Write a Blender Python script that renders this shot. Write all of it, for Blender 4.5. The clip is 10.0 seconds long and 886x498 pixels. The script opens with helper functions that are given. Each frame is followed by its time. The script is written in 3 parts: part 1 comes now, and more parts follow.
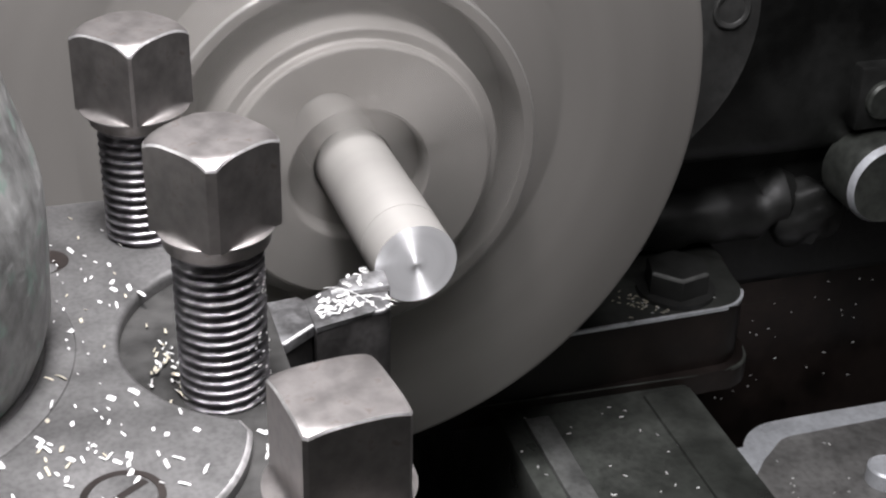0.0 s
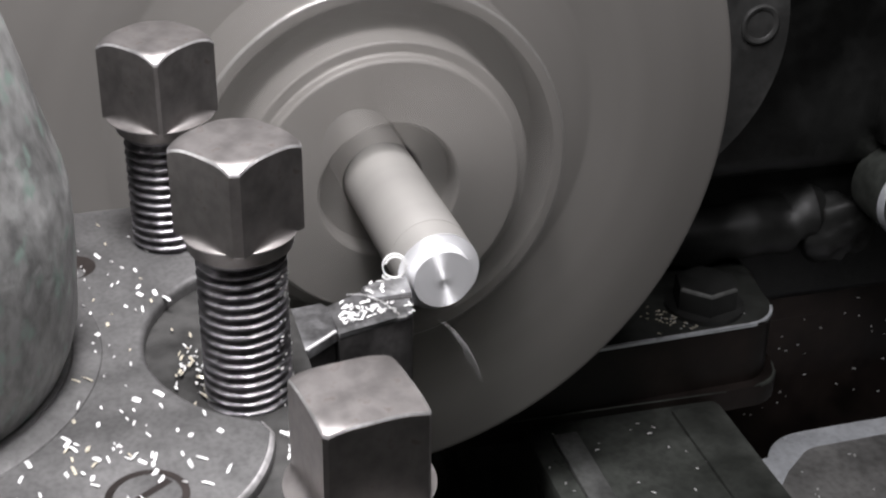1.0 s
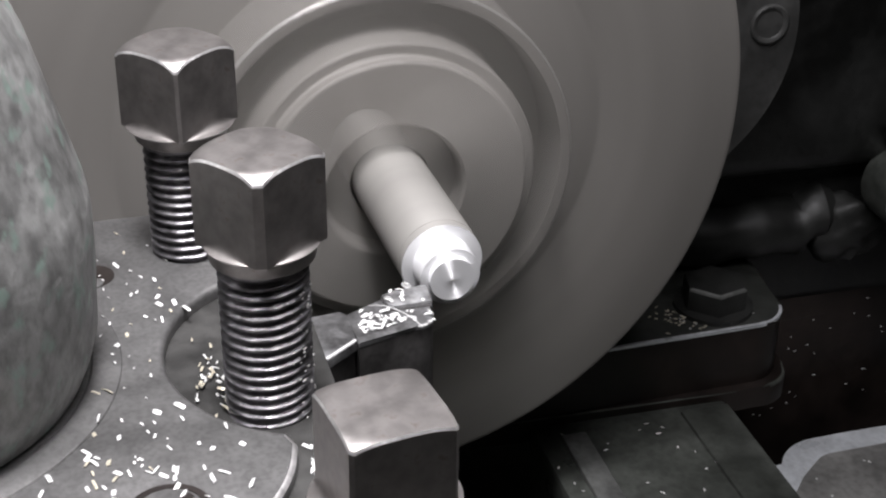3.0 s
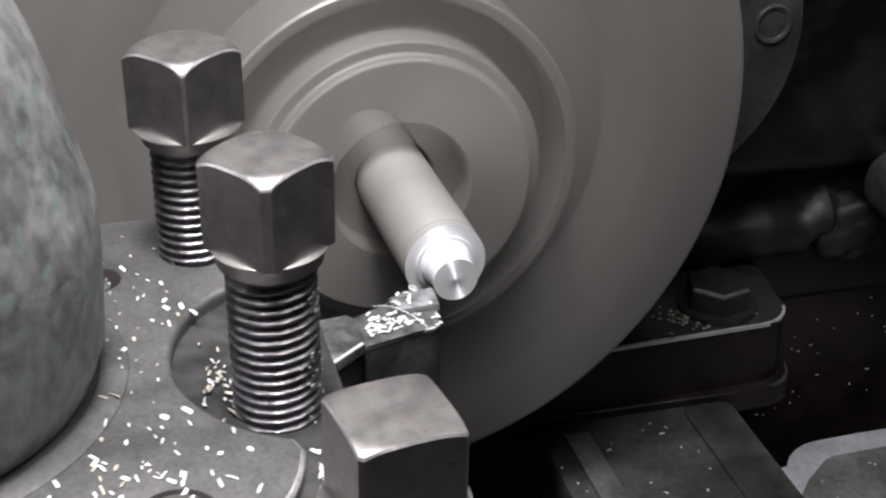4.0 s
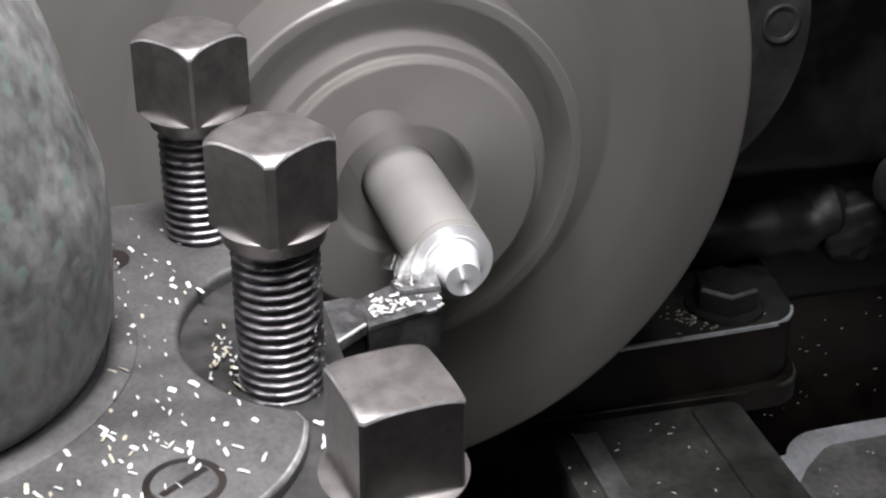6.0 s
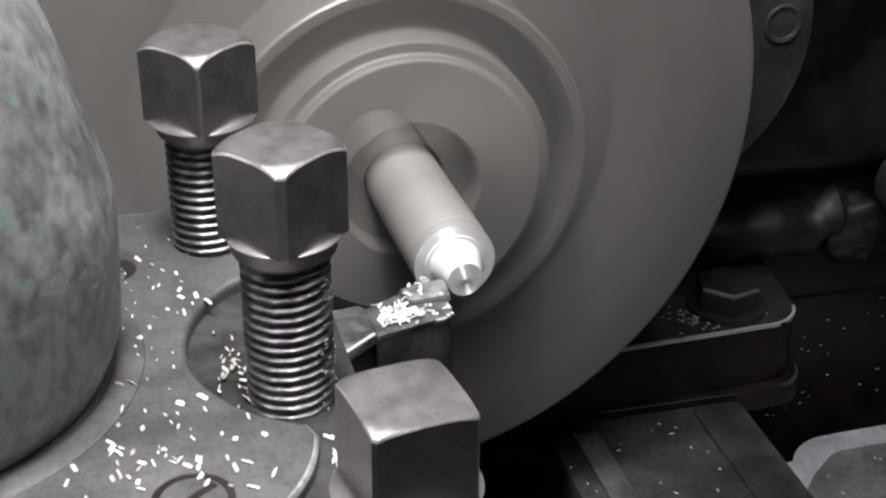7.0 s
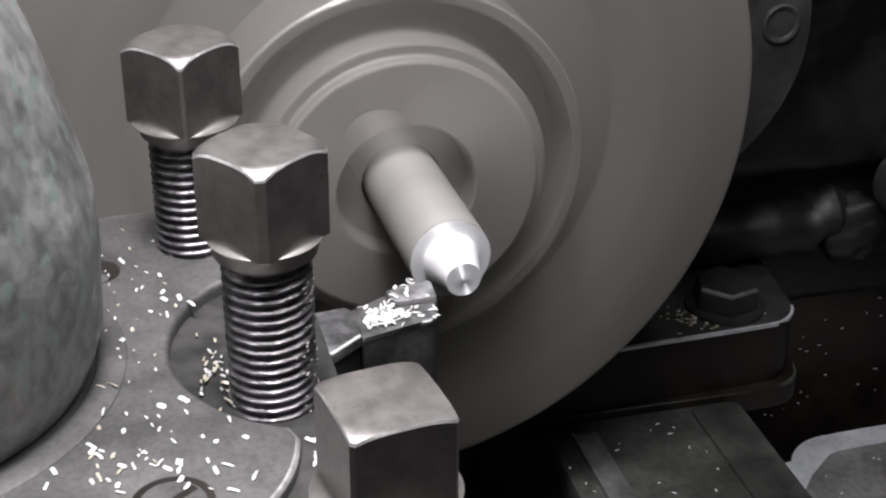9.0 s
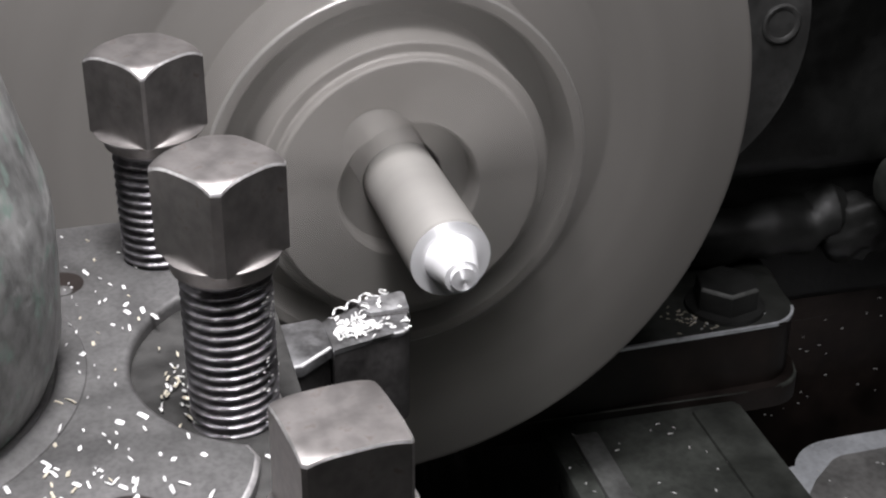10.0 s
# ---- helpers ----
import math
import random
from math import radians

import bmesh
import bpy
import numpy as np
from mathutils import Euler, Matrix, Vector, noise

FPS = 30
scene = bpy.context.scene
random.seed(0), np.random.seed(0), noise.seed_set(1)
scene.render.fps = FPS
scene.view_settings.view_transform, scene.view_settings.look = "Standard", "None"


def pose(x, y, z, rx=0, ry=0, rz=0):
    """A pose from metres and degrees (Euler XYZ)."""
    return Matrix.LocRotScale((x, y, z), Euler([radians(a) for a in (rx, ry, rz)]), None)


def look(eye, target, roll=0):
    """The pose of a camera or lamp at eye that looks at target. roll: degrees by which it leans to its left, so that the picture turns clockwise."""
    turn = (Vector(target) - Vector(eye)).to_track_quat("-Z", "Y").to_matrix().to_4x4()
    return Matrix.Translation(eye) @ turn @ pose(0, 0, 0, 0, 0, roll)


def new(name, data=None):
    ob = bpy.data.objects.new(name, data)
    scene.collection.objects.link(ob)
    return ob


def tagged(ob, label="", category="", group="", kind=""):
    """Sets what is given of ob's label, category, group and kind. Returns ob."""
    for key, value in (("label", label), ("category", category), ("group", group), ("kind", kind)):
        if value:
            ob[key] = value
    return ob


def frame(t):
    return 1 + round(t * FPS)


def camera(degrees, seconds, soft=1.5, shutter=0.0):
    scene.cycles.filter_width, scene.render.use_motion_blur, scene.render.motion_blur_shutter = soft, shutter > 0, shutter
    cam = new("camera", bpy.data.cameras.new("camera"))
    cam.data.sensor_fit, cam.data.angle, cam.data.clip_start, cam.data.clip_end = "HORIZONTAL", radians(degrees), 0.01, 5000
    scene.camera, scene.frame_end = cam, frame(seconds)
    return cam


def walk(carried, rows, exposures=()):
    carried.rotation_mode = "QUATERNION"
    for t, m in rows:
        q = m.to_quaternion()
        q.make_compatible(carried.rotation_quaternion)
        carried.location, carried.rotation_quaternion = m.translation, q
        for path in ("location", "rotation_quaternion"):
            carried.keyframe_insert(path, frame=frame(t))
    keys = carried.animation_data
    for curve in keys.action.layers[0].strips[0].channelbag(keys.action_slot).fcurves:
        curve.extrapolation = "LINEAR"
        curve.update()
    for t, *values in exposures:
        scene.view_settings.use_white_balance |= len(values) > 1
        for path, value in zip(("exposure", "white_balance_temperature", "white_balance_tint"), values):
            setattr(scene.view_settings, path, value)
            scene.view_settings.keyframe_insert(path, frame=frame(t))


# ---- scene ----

CM = 0.01
cam = camera(33.8, 10.0, soft=2.2, shutter=1.5)

# the camera stands on one spot and turns a little: seconds, turn to its left and up in thousandths of a radian
EYE = (0.32686, -0.08483, 0.17341)
TURN = Matrix(((0.262098, -0.464568, 0.845861), (0.964999, 0.117974, -0.234220), (0.009022, 0.877644, 0.479228)))
SWAY = [(0.0, -28.5, -10.7), (0.3, -28.3, -10.6), (0.4, -14.2, -1.2), (0.5, -11.9, 0.0), (1.0, -9.5, 0.0), (1.5, -7.1, 0.0), (2.0, -7.1, 0.0), (2.5, -5.3, 0.0),
        (4.0, -1.2, 0.0), (4.5, 0.0, 0.0), (5.0, 0.6, 0.0), (5.5, 2.4, 0.0), (7.0, 5.3, 0.0), (7.5, 4.2, 0.0), (8.0, 4.2, 0.0),
        (8.5, 4.7, 0.0), (9.0, 4.2, 0.0), (9.5, 4.2, 0.0), (10.0, 4.2, 0.0)]


def view(left, up):
    turn = TURN.to_4x4() @ Matrix.Rotation(left * 0.001, 4, "Y") @ Matrix.Rotation(up * 0.001, 4, "X")
    return Matrix.Translation(EYE) @ turn


walk(cam, [(t, view(a, b)) for t, a, b in SWAY], exposures=[(0.0, 0.40), (0.3, 0.34), (0.6, 0.20), (1.0, 0.10), (1.5, 0.01), (2.5, 0.12), (4.5, 0.06), (5.5, 0.02), (7.0, 0.0), (7.6, -0.02), (8.0, -0.15), (8.5, -0.03), (10.0, 0.06)])

# ---- light: dim workshop, lamps over the machine and an added fill ----
world = bpy.data.worlds.new("workshop_air")
scene.world = world
world.use_nodes = True
world.node_tree.nodes["Background"].inputs["Color"].default_value = (0.75, 0.85, 1.0, 1)
world.node_tree.nodes["Background"].inputs["Strength"].default_value = 0.07


def area_lamp(name, eye, target, size_x, size_y, watts, colour):
    data = bpy.data.lights.new(name, "AREA")
    data.shape, data.size, data.size_y, data.energy, data.color = "RECTANGLE", size_x, size_y, watts, colour
    ob = new(name, data)
    ob.matrix_world = look(eye, target)
    return ob


area_lamp("machine_lamp", (0.13, -0.03, 0.365), (0.03, -0.02, 0.0), 0.32, 0.23, 1.66, (0.988, 0.965, 1.0))
# a broad weak fill from high up, added without a seen source
area_lamp("tube_lamp", (0.60, -0.30, 1.75), (0.05, -0.02, 0.0), 1.5, 0.30, 9, (0.988, 0.965, 1.0))
# the machine's own work light, aimed at the cutting tool
spot = bpy.data.lights.new("work_light", "SPOT")
spot.energy, spot.spot_size, spot.spot_blend, spot.shadow_soft_size, spot.color = 17, radians(34), 1.0, 0.05, (0.988, 0.965, 1.0)
new("work_light", spot).matrix_world = look((0.16, -0.07, 0.50), (0.07, -0.045, 0.0))


# ---- materials ----
def material(name, colour, rough=0.5, metal=0.0, grain=400.0, stain=40.0, vary=0.25, bump=0.15, dark=None, rough_vary=0.15, aniso=0.0, coat=0.0, stretch=(1, 1, 1), patch=None, mottle=0.6, shine=0.5):
    """A worn surface: fine grain and broad stains on colour, gloss and relief."""
    m = bpy.data.materials.new(name)
    m.use_nodes = True
    n, l = m.node_tree.nodes, m.node_tree.links
    b = n["Principled BSDF"]
    b.inputs["Metallic"].default_value = metal
    b.inputs["Coat Weight"].default_value = coat
    b.inputs["Specular IOR Level"].default_value = shine
    b.inputs["Coat Roughness"].default_value = 0.25
    tc = n.new("ShaderNodeTexCoord")
    mp = n.new("ShaderNodeMapping")
    mp.inputs["Scale"].default_value = stretch
    l.new(tc.outputs["Object"], mp.inputs["Vector"])

    def noise_at(scale, detail):
        t = n.new("ShaderNodeTexNoise")
        t.inputs["Scale"].default_value, t.inputs["Detail"].default_value = scale, detail
        l.new(mp.outputs["Vector"], t.inputs["Vector"])
        return t.outputs["Fac"]

    fine, broad = noise_at(grain, 5), noise_at(stain, 6)
    ramp = n.new("ShaderNodeValToRGB")
    lo = dark or tuple(c * (1 - vary) for c in colour)
    hi = tuple(min(1, c * (1 + vary * 0.6)) for c in colour)
    ramp.color_ramp.elements[0].position, ramp.color_ramp.elements[0].color = 0.36, (*lo, 1)
    ramp.color_ramp.elements[1].position, ramp.color_ramp.elements[1].color = 0.66, (*hi, 1)
    l.new(broad, ramp.inputs["Fac"])
    mix = n.new("ShaderNodeMix")
    mix.data_type, mix.blend_type = "RGBA", "MULTIPLY"
    mix.inputs["Factor"].default_value = mottle
    g = n.new("ShaderNodeValToRGB")
    g.color_ramp.elements[0].position, g.color_ramp.elements[0].color = 0.32, (0.55, 0.55, 0.55, 1)
    g.color_ramp.elements[1].position, g.color_ramp.elements[1].color = 0.6, (1, 1, 1, 1)
    l.new(fine, g.inputs["Fac"])
    l.new(ramp.outputs["Color"], mix.inputs["A"])
    l.new(g.outputs["Color"], mix.inputs["B"])
    if patch:
        # patches of another colour, as of verdigris or rust
        pr = n.new("ShaderNodeMapRange")
        pr.inputs["From Min"].default_value, pr.inputs["From Max"].default_value = patch[2], patch[2] + 0.12
        l.new(noise_at(patch[1], 7), pr.inputs["Value"])
        pm = n.new("ShaderNodeMix")
        pm.data_type = "RGBA"
        l.new(pr.outputs["Result"], pm.inputs["Factor"])
        l.new(mix.outputs["Result"], pm.inputs["A"])
        pm.inputs["B"].default_value = (*patch[0], 1)
        mix = pm
    l.new(mix.outputs["Result"], b.inputs["Base Color"])
    r = n.new("ShaderNodeMapRange")
    r.inputs["To Min"].default_value, r.inputs["To Max"].default_value = max(0.05, rough - rough_vary), min(1, rough + rough_vary)
    r.inputs["From Min"].default_value, r.inputs["From Max"].default_value = 0.3, 0.7
    l.new(broad, r.inputs["Value"])
    l.new(r.outputs["Result"], b.inputs["Roughness"])
    bp = n.new("ShaderNodeBump")
    bp.inputs["Strength"].default_value, bp.inputs["Distance"].default_value = bump, 0.0004
    l.new(fine, bp.inputs["Height"])
    l.new(bp.outputs["Normal"], b.inputs["Normal"])
    if aniso:
        tg = n.new("ShaderNodeTangent")
        tg.direction_type, tg.axis = "RADIAL", "X"
        l.new(tg.outputs["Tangent"], b.inputs["Tangent"])
        b.inputs["Anisotropic"].default_value = aniso
    return m


def turned(name, colour, rough, ring=900.0, bump=0.1, aniso=0.7, metal=1.0, vary=0.12):
    """Metal turned on the lathe: rings round the X axis, on faces by radius and on sides by length."""
    m = bpy.data.materials.new(name)
    m.use_nodes = True
    n, l = m.node_tree.nodes, m.node_tree.links
    b = n["Principled BSDF"]
    b.inputs["Metallic"].default_value, b.inputs["Roughness"].default_value = metal, rough
    b.inputs["Anisotropic"].default_value, b.inputs["Anisotropic Rotation"].default_value = aniso, 0.25
    tg = n.new("ShaderNodeTangent")
    tg.direction_type, tg.axis = "RADIAL", "X"
    l.new(tg.outputs["Tangent"], b.inputs["Tangent"])
    tc = n.new("ShaderNodeTexCoord")
    sp = n.new("ShaderNodeSeparateXYZ")
    l.new(tc.outputs["Object"], sp.inputs["Vector"])
    cb = n.new("ShaderNodeCombineXYZ")
    l.new(sp.outputs["Y"], cb.inputs["X"])
    l.new(sp.outputs["Z"], cb.inputs["Y"])
    ln = n.new("ShaderNodeVectorMath")
    ln.operation = "LENGTH"
    l.new(cb.outputs["Vector"], ln.inputs[0])
    cc = n.new("ShaderNodeCombineXYZ")
    l.new(sp.outputs["X"], cc.inputs["X"])
    l.new(ln.outputs["Value"], cc.inputs["Y"])
    t = n.new("ShaderNodeTexNoise")
    t.inputs["Scale"].default_value, t.inputs["Detail"].default_value = ring, 4
    l.new(cc.outputs["Vector"], t.inputs["Vector"])
    t2 = n.new("ShaderNodeTexNoise")
    t2.inputs["Scale"].default_value, t2.inputs["Detail"].default_value = ring * 0.12, 3
    l.new(cc.outputs["Vector"], t2.inputs["Vector"])
    ramp = n.new("ShaderNodeValToRGB")
    ramp.color_ramp.elements[0].position, ramp.color_ramp.elements[0].color = 0.3, (*[c * (1 - vary) for c in colour], 1)
    ramp.color_ramp.elements[1].position, ramp.color_ramp.elements[1].color = 0.7, (*[min(1, c * (1 + vary)) for c in colour], 1)
    l.new(t2.outputs["Fac"], ramp.inputs["Fac"])
    l.new(ramp.outputs["Color"], b.inputs["Base Color"])
    bp = n.new("ShaderNodeBump")
    bp.inputs["Strength"].default_value, bp.inputs["Distance"].default_value = bump, 0.0002
    l.new(t.outputs["Fac"], bp.inputs["Height"])
    l.new(bp.outputs["Normal"], b.inputs["Normal"])
    return m


M_SCREW = material("worn_black_steel", (0.37, 0.347, 0.336), 0.43, 0.94, 450, 200, 0.07, 0.14, rough_vary=0.035, patch=((0.30, 0.262, 0.242), 420, 0.62), mottle=0.35)
M_RIM = material("worn_screw_rim", (0.68, 0.665, 0.66), 0.36, 0.75, 700, 120, 0.45, 0.1, mottle=0.5)
M_EDGE = material("bright_tool_edge", (0.85, 0.845, 0.845), 0.28, 0.35, 900, 160, 0.15, 0.08, mottle=0.3)
M_GLINT = material("jaw_lip_glint", (0.60, 0.585, 0.565), 0.32, 0.6, 900, 160, 0.1, 0.04, mottle=0.1, rough_vary=0.04)
M_THREAD = material("oily_thread_steel", (0.34, 0.327, 0.345), 0.42, 0.9, 700, 150, 0.45, 0.35, mottle=0.7)
M_TURRET = material("ground_turret_steel", (0.165, 0.162, 0.16), 0.55, 0.7, 900, 80, 0.22, 0.12, rough_vary=0.09, mottle=0.5)
M_BODY = material("dark_turret_body", (0.055, 0.054, 0.052), 0.6, 0.25, 260, 90, 0.4, 1.0, shine=0.2)
M_HUB = material("stained_cast_iron", (0.275, 0.275, 0.268), 0.46, 0.3, 350, 110, 0.28, 1.0, patch=((0.215, 0.275, 0.243), 280, 0.565), mottle=0.9, stretch=(1, 1, 0.75))
M_COVER = material("grey_oily_paint", (0.066, 0.066, 0.064), 0.5, 0.0, 300, 50, 0.3, 0.2)
M_TOOL = material("ground_tool_steel", (0.30, 0.30, 0.305), 0.42, 0.9, 900, 200, 0.2, 0.12)
M_CARBIDE = material("chip_scoured_carbide", (0.42, 0.42, 0.425), 0.38, 0.8, 700, 260, 0.35, 0.5)
# dark steel holding the shade of the tool's sides; also the braze joint
M_TOOLSIDE = material("shade_toned_tool_steel", (0.06, 0.057, 0.056), 0.5, 0.5, 600, 90, 0.4, 0.3)
M_CHUCK = turned("chuck_steel", (0.264, 0.251, 0.235), 0.52, 260, 0.04, 0.45, metal=0.2, vary=0.12)
M_GAP = turned("oily_chuck_steel", (0.26, 0.25, 0.236), 0.5, 260, 0.04, 0.6, metal=0.4)
M_BAR = turned("drawn_aluminium", (0.36, 0.348, 0.328), 0.5, 400, 0.04, 0.4, metal=0.35)
M_CUT = turned("fresh_cut_aluminium", (0.95, 0.95, 0.96), 0.28, 2500, 0.06, 0.8, metal=0.35, vary=0.04)
M_FACE = turned("faced_aluminium", (0.93, 0.93, 0.94), 0.5, 2500, 0.02, 0.95, metal=0.55, vary=0.05)
M_CHIP = material("aluminium_swarf", (0.93, 0.93, 0.915), 0.5, 0.25, 900, 200, 0.08, 0.05)
M_BRASS = material("brass_swarf", (0.84, 0.78, 0.63), 0.35, 0.4, 900, 200, 0.1, 0.05)
M_CAST = material("oily_dark_paint", (0.019, 0.0195, 0.0185), 0.46, 0.0, 200, 40, 0.6, 0.8, shine=0.6)
M_BED = material("oily_bed_iron", (0.125, 0.133, 0.120), 0.42, 0.5, 300, 45, 0.4, 0.25)
M_PLATE = material("oily_bracket_iron", (0.30, 0.295, 0.285), 0.5, 0.4, 300, 45, 0.3, 0.3)
M_STRIP = material("way_iron_and_bolt_highlight", (0.27, 0.275, 0.265), 0.45, 0.5, 400, 60, 0.3, 0.2)
M_WORN = material("worn_edge_and_highlight", (0.74, 0.765, 0.80), 0.38, 0.25, 400, 60, 0.16, 0.12, mottle=0.35)
# rusty tray colour, used too as the unlit black of sides and openings
M_SUMP = material("rusty_tray_and_unlit_black", (0.017, 0.0115, 0.0095), 0.5, 0.0, 200, 30, 0.6, 0.4)
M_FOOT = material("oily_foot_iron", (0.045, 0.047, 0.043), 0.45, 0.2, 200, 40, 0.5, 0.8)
M_FLOOR = material("workshop_concrete", (0.16, 0.155, 0.15), 0.8, 0.0, 60, 6, 0.25, 0.3)
M_WALL = material("workshop_plaster", (0.42, 0.42, 0.40), 0.85, 0.0, 50, 4, 0.12, 0.2)


# ---- mesh helpers; lengths in centimetres ----
def part(name, bm, mat, parent=None, label="", smooth=35):
    me = bpy.data.meshes.new(name)
    bmesh.ops.recalc_face_normals(bm, faces=bm.faces)
    bmesh.ops.scale(bm, vec=(CM, CM, CM), verts=bm.verts)
    bm.to_mesh(me)
    bm.free()
    for p in me.polygons:
        p.use_smooth = True
    me.set_sharp_from_angle(angle=radians(smooth))
    me.materials.append(mat)
    ob = new(name, me)
    if parent:
        ob.parent = parent
    return tagged(ob, label)


def second_look(ob, mat, test):
    """Gives the faces whose normal passes the test a second material."""
    ob.data.materials.append(mat)
    for p in ob.data.polygons:
        if test(p.normal):
            p.material_index = 1
    return ob


def bevels(n):
    return 0.25 < n.z < 0.94


def holder(name, label, category, group="", kind=""):
    return tagged(new(name), label, category, group, kind)


def revolve(bm, profile, axis="X", segs=96, centre=(0, 0, 0), closed=False):
    """Turns pairs (along, radius) round an axis."""
    rings = []
    for a, r in profile:
        ring = []
        for i in range(segs):
            w = 2 * math.pi * i / segs
            c, s = r * math.cos(w), r * math.sin(w)
            v = (a, c, s) if axis == "X" else (c, s, a) if axis == "Z" else (c, a, s)
            ring.append(bm.verts.new(Vector(v) + Vector(centre)))
        rings.append(ring)
    pairs = list(zip(rings, rings[1:])) + ([(rings[-1], rings[0])] if closed else [])
    for p, q in pairs:
        for i in range(segs):
            j = (i + 1) % segs
            bm.faces.new((p[i], p[j], q[j], q[i]))
    if not closed:
        for ring in (rings[0], rings[-1]):
            bm.faces.new(ring)
    return bm


def tube_of(profile, axis="X", segs=96, centre=(0, 0, 0), closed=False):
    return revolve(bmesh.new(), profile, axis, segs, centre, closed)


def block(bm, lo, hi, bevel=0.0, segs=2):
    made = bmesh.ops.create_cube(bm, size=1.0)
    for v in made["verts"]:
        v.co = Vector([(lo[i] + hi[i]) / 2 + v.co[i] * (hi[i] - lo[i]) for i in range(3)])
    if bevel:
        edges = {e for v in made["verts"] for e in v.link_edges}
        bmesh.ops.bevel(bm, geom=list(edges), offset=bevel, segments=segs, affect="EDGES", profile=0.5)
    return bm


def prism(outline, z0, z1, bevel=0.0, segs=2):
    bm = bmesh.new()
    low = [bm.verts.new((x, y, z0)) for x, y in outline]
    top = [bm.verts.new((x, y, z1)) for x, y in outline]
    bm.faces.new(low)
    face = bm.faces.new(top)
    for i in range(len(outline)):
        j = (i + 1) % len(outline)
        bm.faces.new((low[i], low[j], top[j], top[i]))
    if bevel:
        bmesh.ops.bevel(bm, geom=list(face.edges), offset=bevel, segments=segs, affect="EDGES", profile=0.5)
    return bm


def rounded_prism(outline, z0, z1, round_off, segs=5):
    """A slab whose upper rim is rounded off evenly, round corners and hollows alike."""
    n = len(outline)
    area = sum(outline[i - 1][0] * outline[i][1] - outline[i][0] * outline[i - 1][1] for i in range(n))
    side = 1 if area > 0 else -1
    inward = []
    for i in range(n):
        p, q, r = Vector(outline[i - 1]), Vector(outline[i]), Vector(outline[(i + 1) % n])
        a, b = (q - p).normalized(), (r - q).normalized()
        na, nb = Vector((-a.y, a.x)) * side, Vector((-b.y, b.x)) * side
        m = (na + nb).normalized()
        inward.append(m / max(0.5, m.dot(na)))
    bm = bmesh.new()
    loops = [[bm.verts.new((x, y, z0)) for x, y in outline]]
    for k in range(segs + 1):
        w = 0.5 * math.pi * k / segs
        d, z = round_off * (1 - math.cos(w)), z1 - round_off * (1 - math.sin(w))
        loops.append([bm.verts.new((x + v.x * d, y + v.y * d, z)) for (x, y), v in zip(outline, inward)])
    for p, q in zip(loops, loops[1:]):
        for i in range(n):
            j = (i + 1) % n
            bm.faces.new((p[i], p[j], q[j], q[i]))
    bm.faces.new(loops[0])
    bm.faces.new(loops[-1])
    return bm


def arc(cx, cy, r, a0, a1, steps=12):
    return [(cx + r * math.cos(radians(a0 + (a1 - a0) * i / steps)), cy + r * math.sin(radians(a0 + (a1 - a0) * i / steps))) for i in range(steps + 1)]


def grid_mesh(points, wrap=True):
    """A skin over rows of points, wrapped round."""
    bm = bmesh.new()
    rows = [[bm.verts.new(p) for p in row] for row in points]
    n = len(rows[0])
    for p, q in zip(rows, rows[1:]):
        for i in range(n):
            j = (i + 1) % n
            bm.faces.new((p[i], p[j], q[j], q[i]))
    bm.faces.new(rows[0])
    bm.faces.new(rows[-1])
    return bm


# ---- the room ----
def room():
    for name, lo, hi, mat in (
        ("floor", (-300, -260, -125), (300, 260, -115), M_FLOOR),
        ("ceiling", (-300, -260, 190), (300, 260, 200), M_WALL),
        ("wall_north", (-300, 250, -115), (300, 260, 190), M_WALL),
        ("wall_south", (-300, -260, -115), (300, -250, 190), M_WALL),
        ("wall_east", (290, -250, -115), (300, 250, 190), M_WALL),
        ("wall_west", (-300, -250, -115), (-290, 250, 190), M_WALL),
    ):
        tagged(part(name, block(bmesh.new(), lo, hi), mat), "plain workshop " + name.split("_")[0] + " closing the room", name.split("_")[0], kind="structure")


room()


# ---- lathe: bed and headstock ----
def lathe_bed():
    bed = holder("lathe_bed", "dark oily cast iron lathe bed with flat ways", "lathe bed")
    bm = block(bmesh.new(), (-60, 7.0, -24), (110, 15.0, -15.0), 0.25)
    part("rear_way", bm, M_BED, bed)
    part("way_strip", block(bmesh.new(), (-9.0, 7.9, -15.1), (110, 8.9, -14.82), 0.1), M_STRIP, bed, "worn raised strip on the way")
    part("way_edge", block(bmesh.new(), (-9.4, 12.9, -15.1), (110, 14.9, -14.85), 0.1), M_BED, bed)
    part("front_way", block(bmesh.new(), (-60, -17, -24), (110, -8, -15.0), 0.3), M_BED, bed)
    part("bed_wall", block(bmesh.new(), (-60, 7.5, -60), (110, 14.0, -24.01), 0.3), M_CAST, bed)
    part("bed_wall", block(bmesh.new(), (-60, -16.5, -60), (110, -9, -24.01), 0.3), M_CAST, bed)
    part("chip_tray", block(bmesh.new(), (-70, -40, -64), (120, 60, -60), 0.5), M_SUMP, bed, "dark rusty tray")
    part("cabinet", block(bmesh.new(), (-60, -22, -115), (110, 22, -64), 1.0), M_CAST, bed)


lathe_bed()


def hex_outline(cx, cy, r, turn):
    return [(cx + r * math.cos(radians(turn + 60 * i)), cy + r * math.sin(radians(turn + 60 * i))) for i in range(6)]


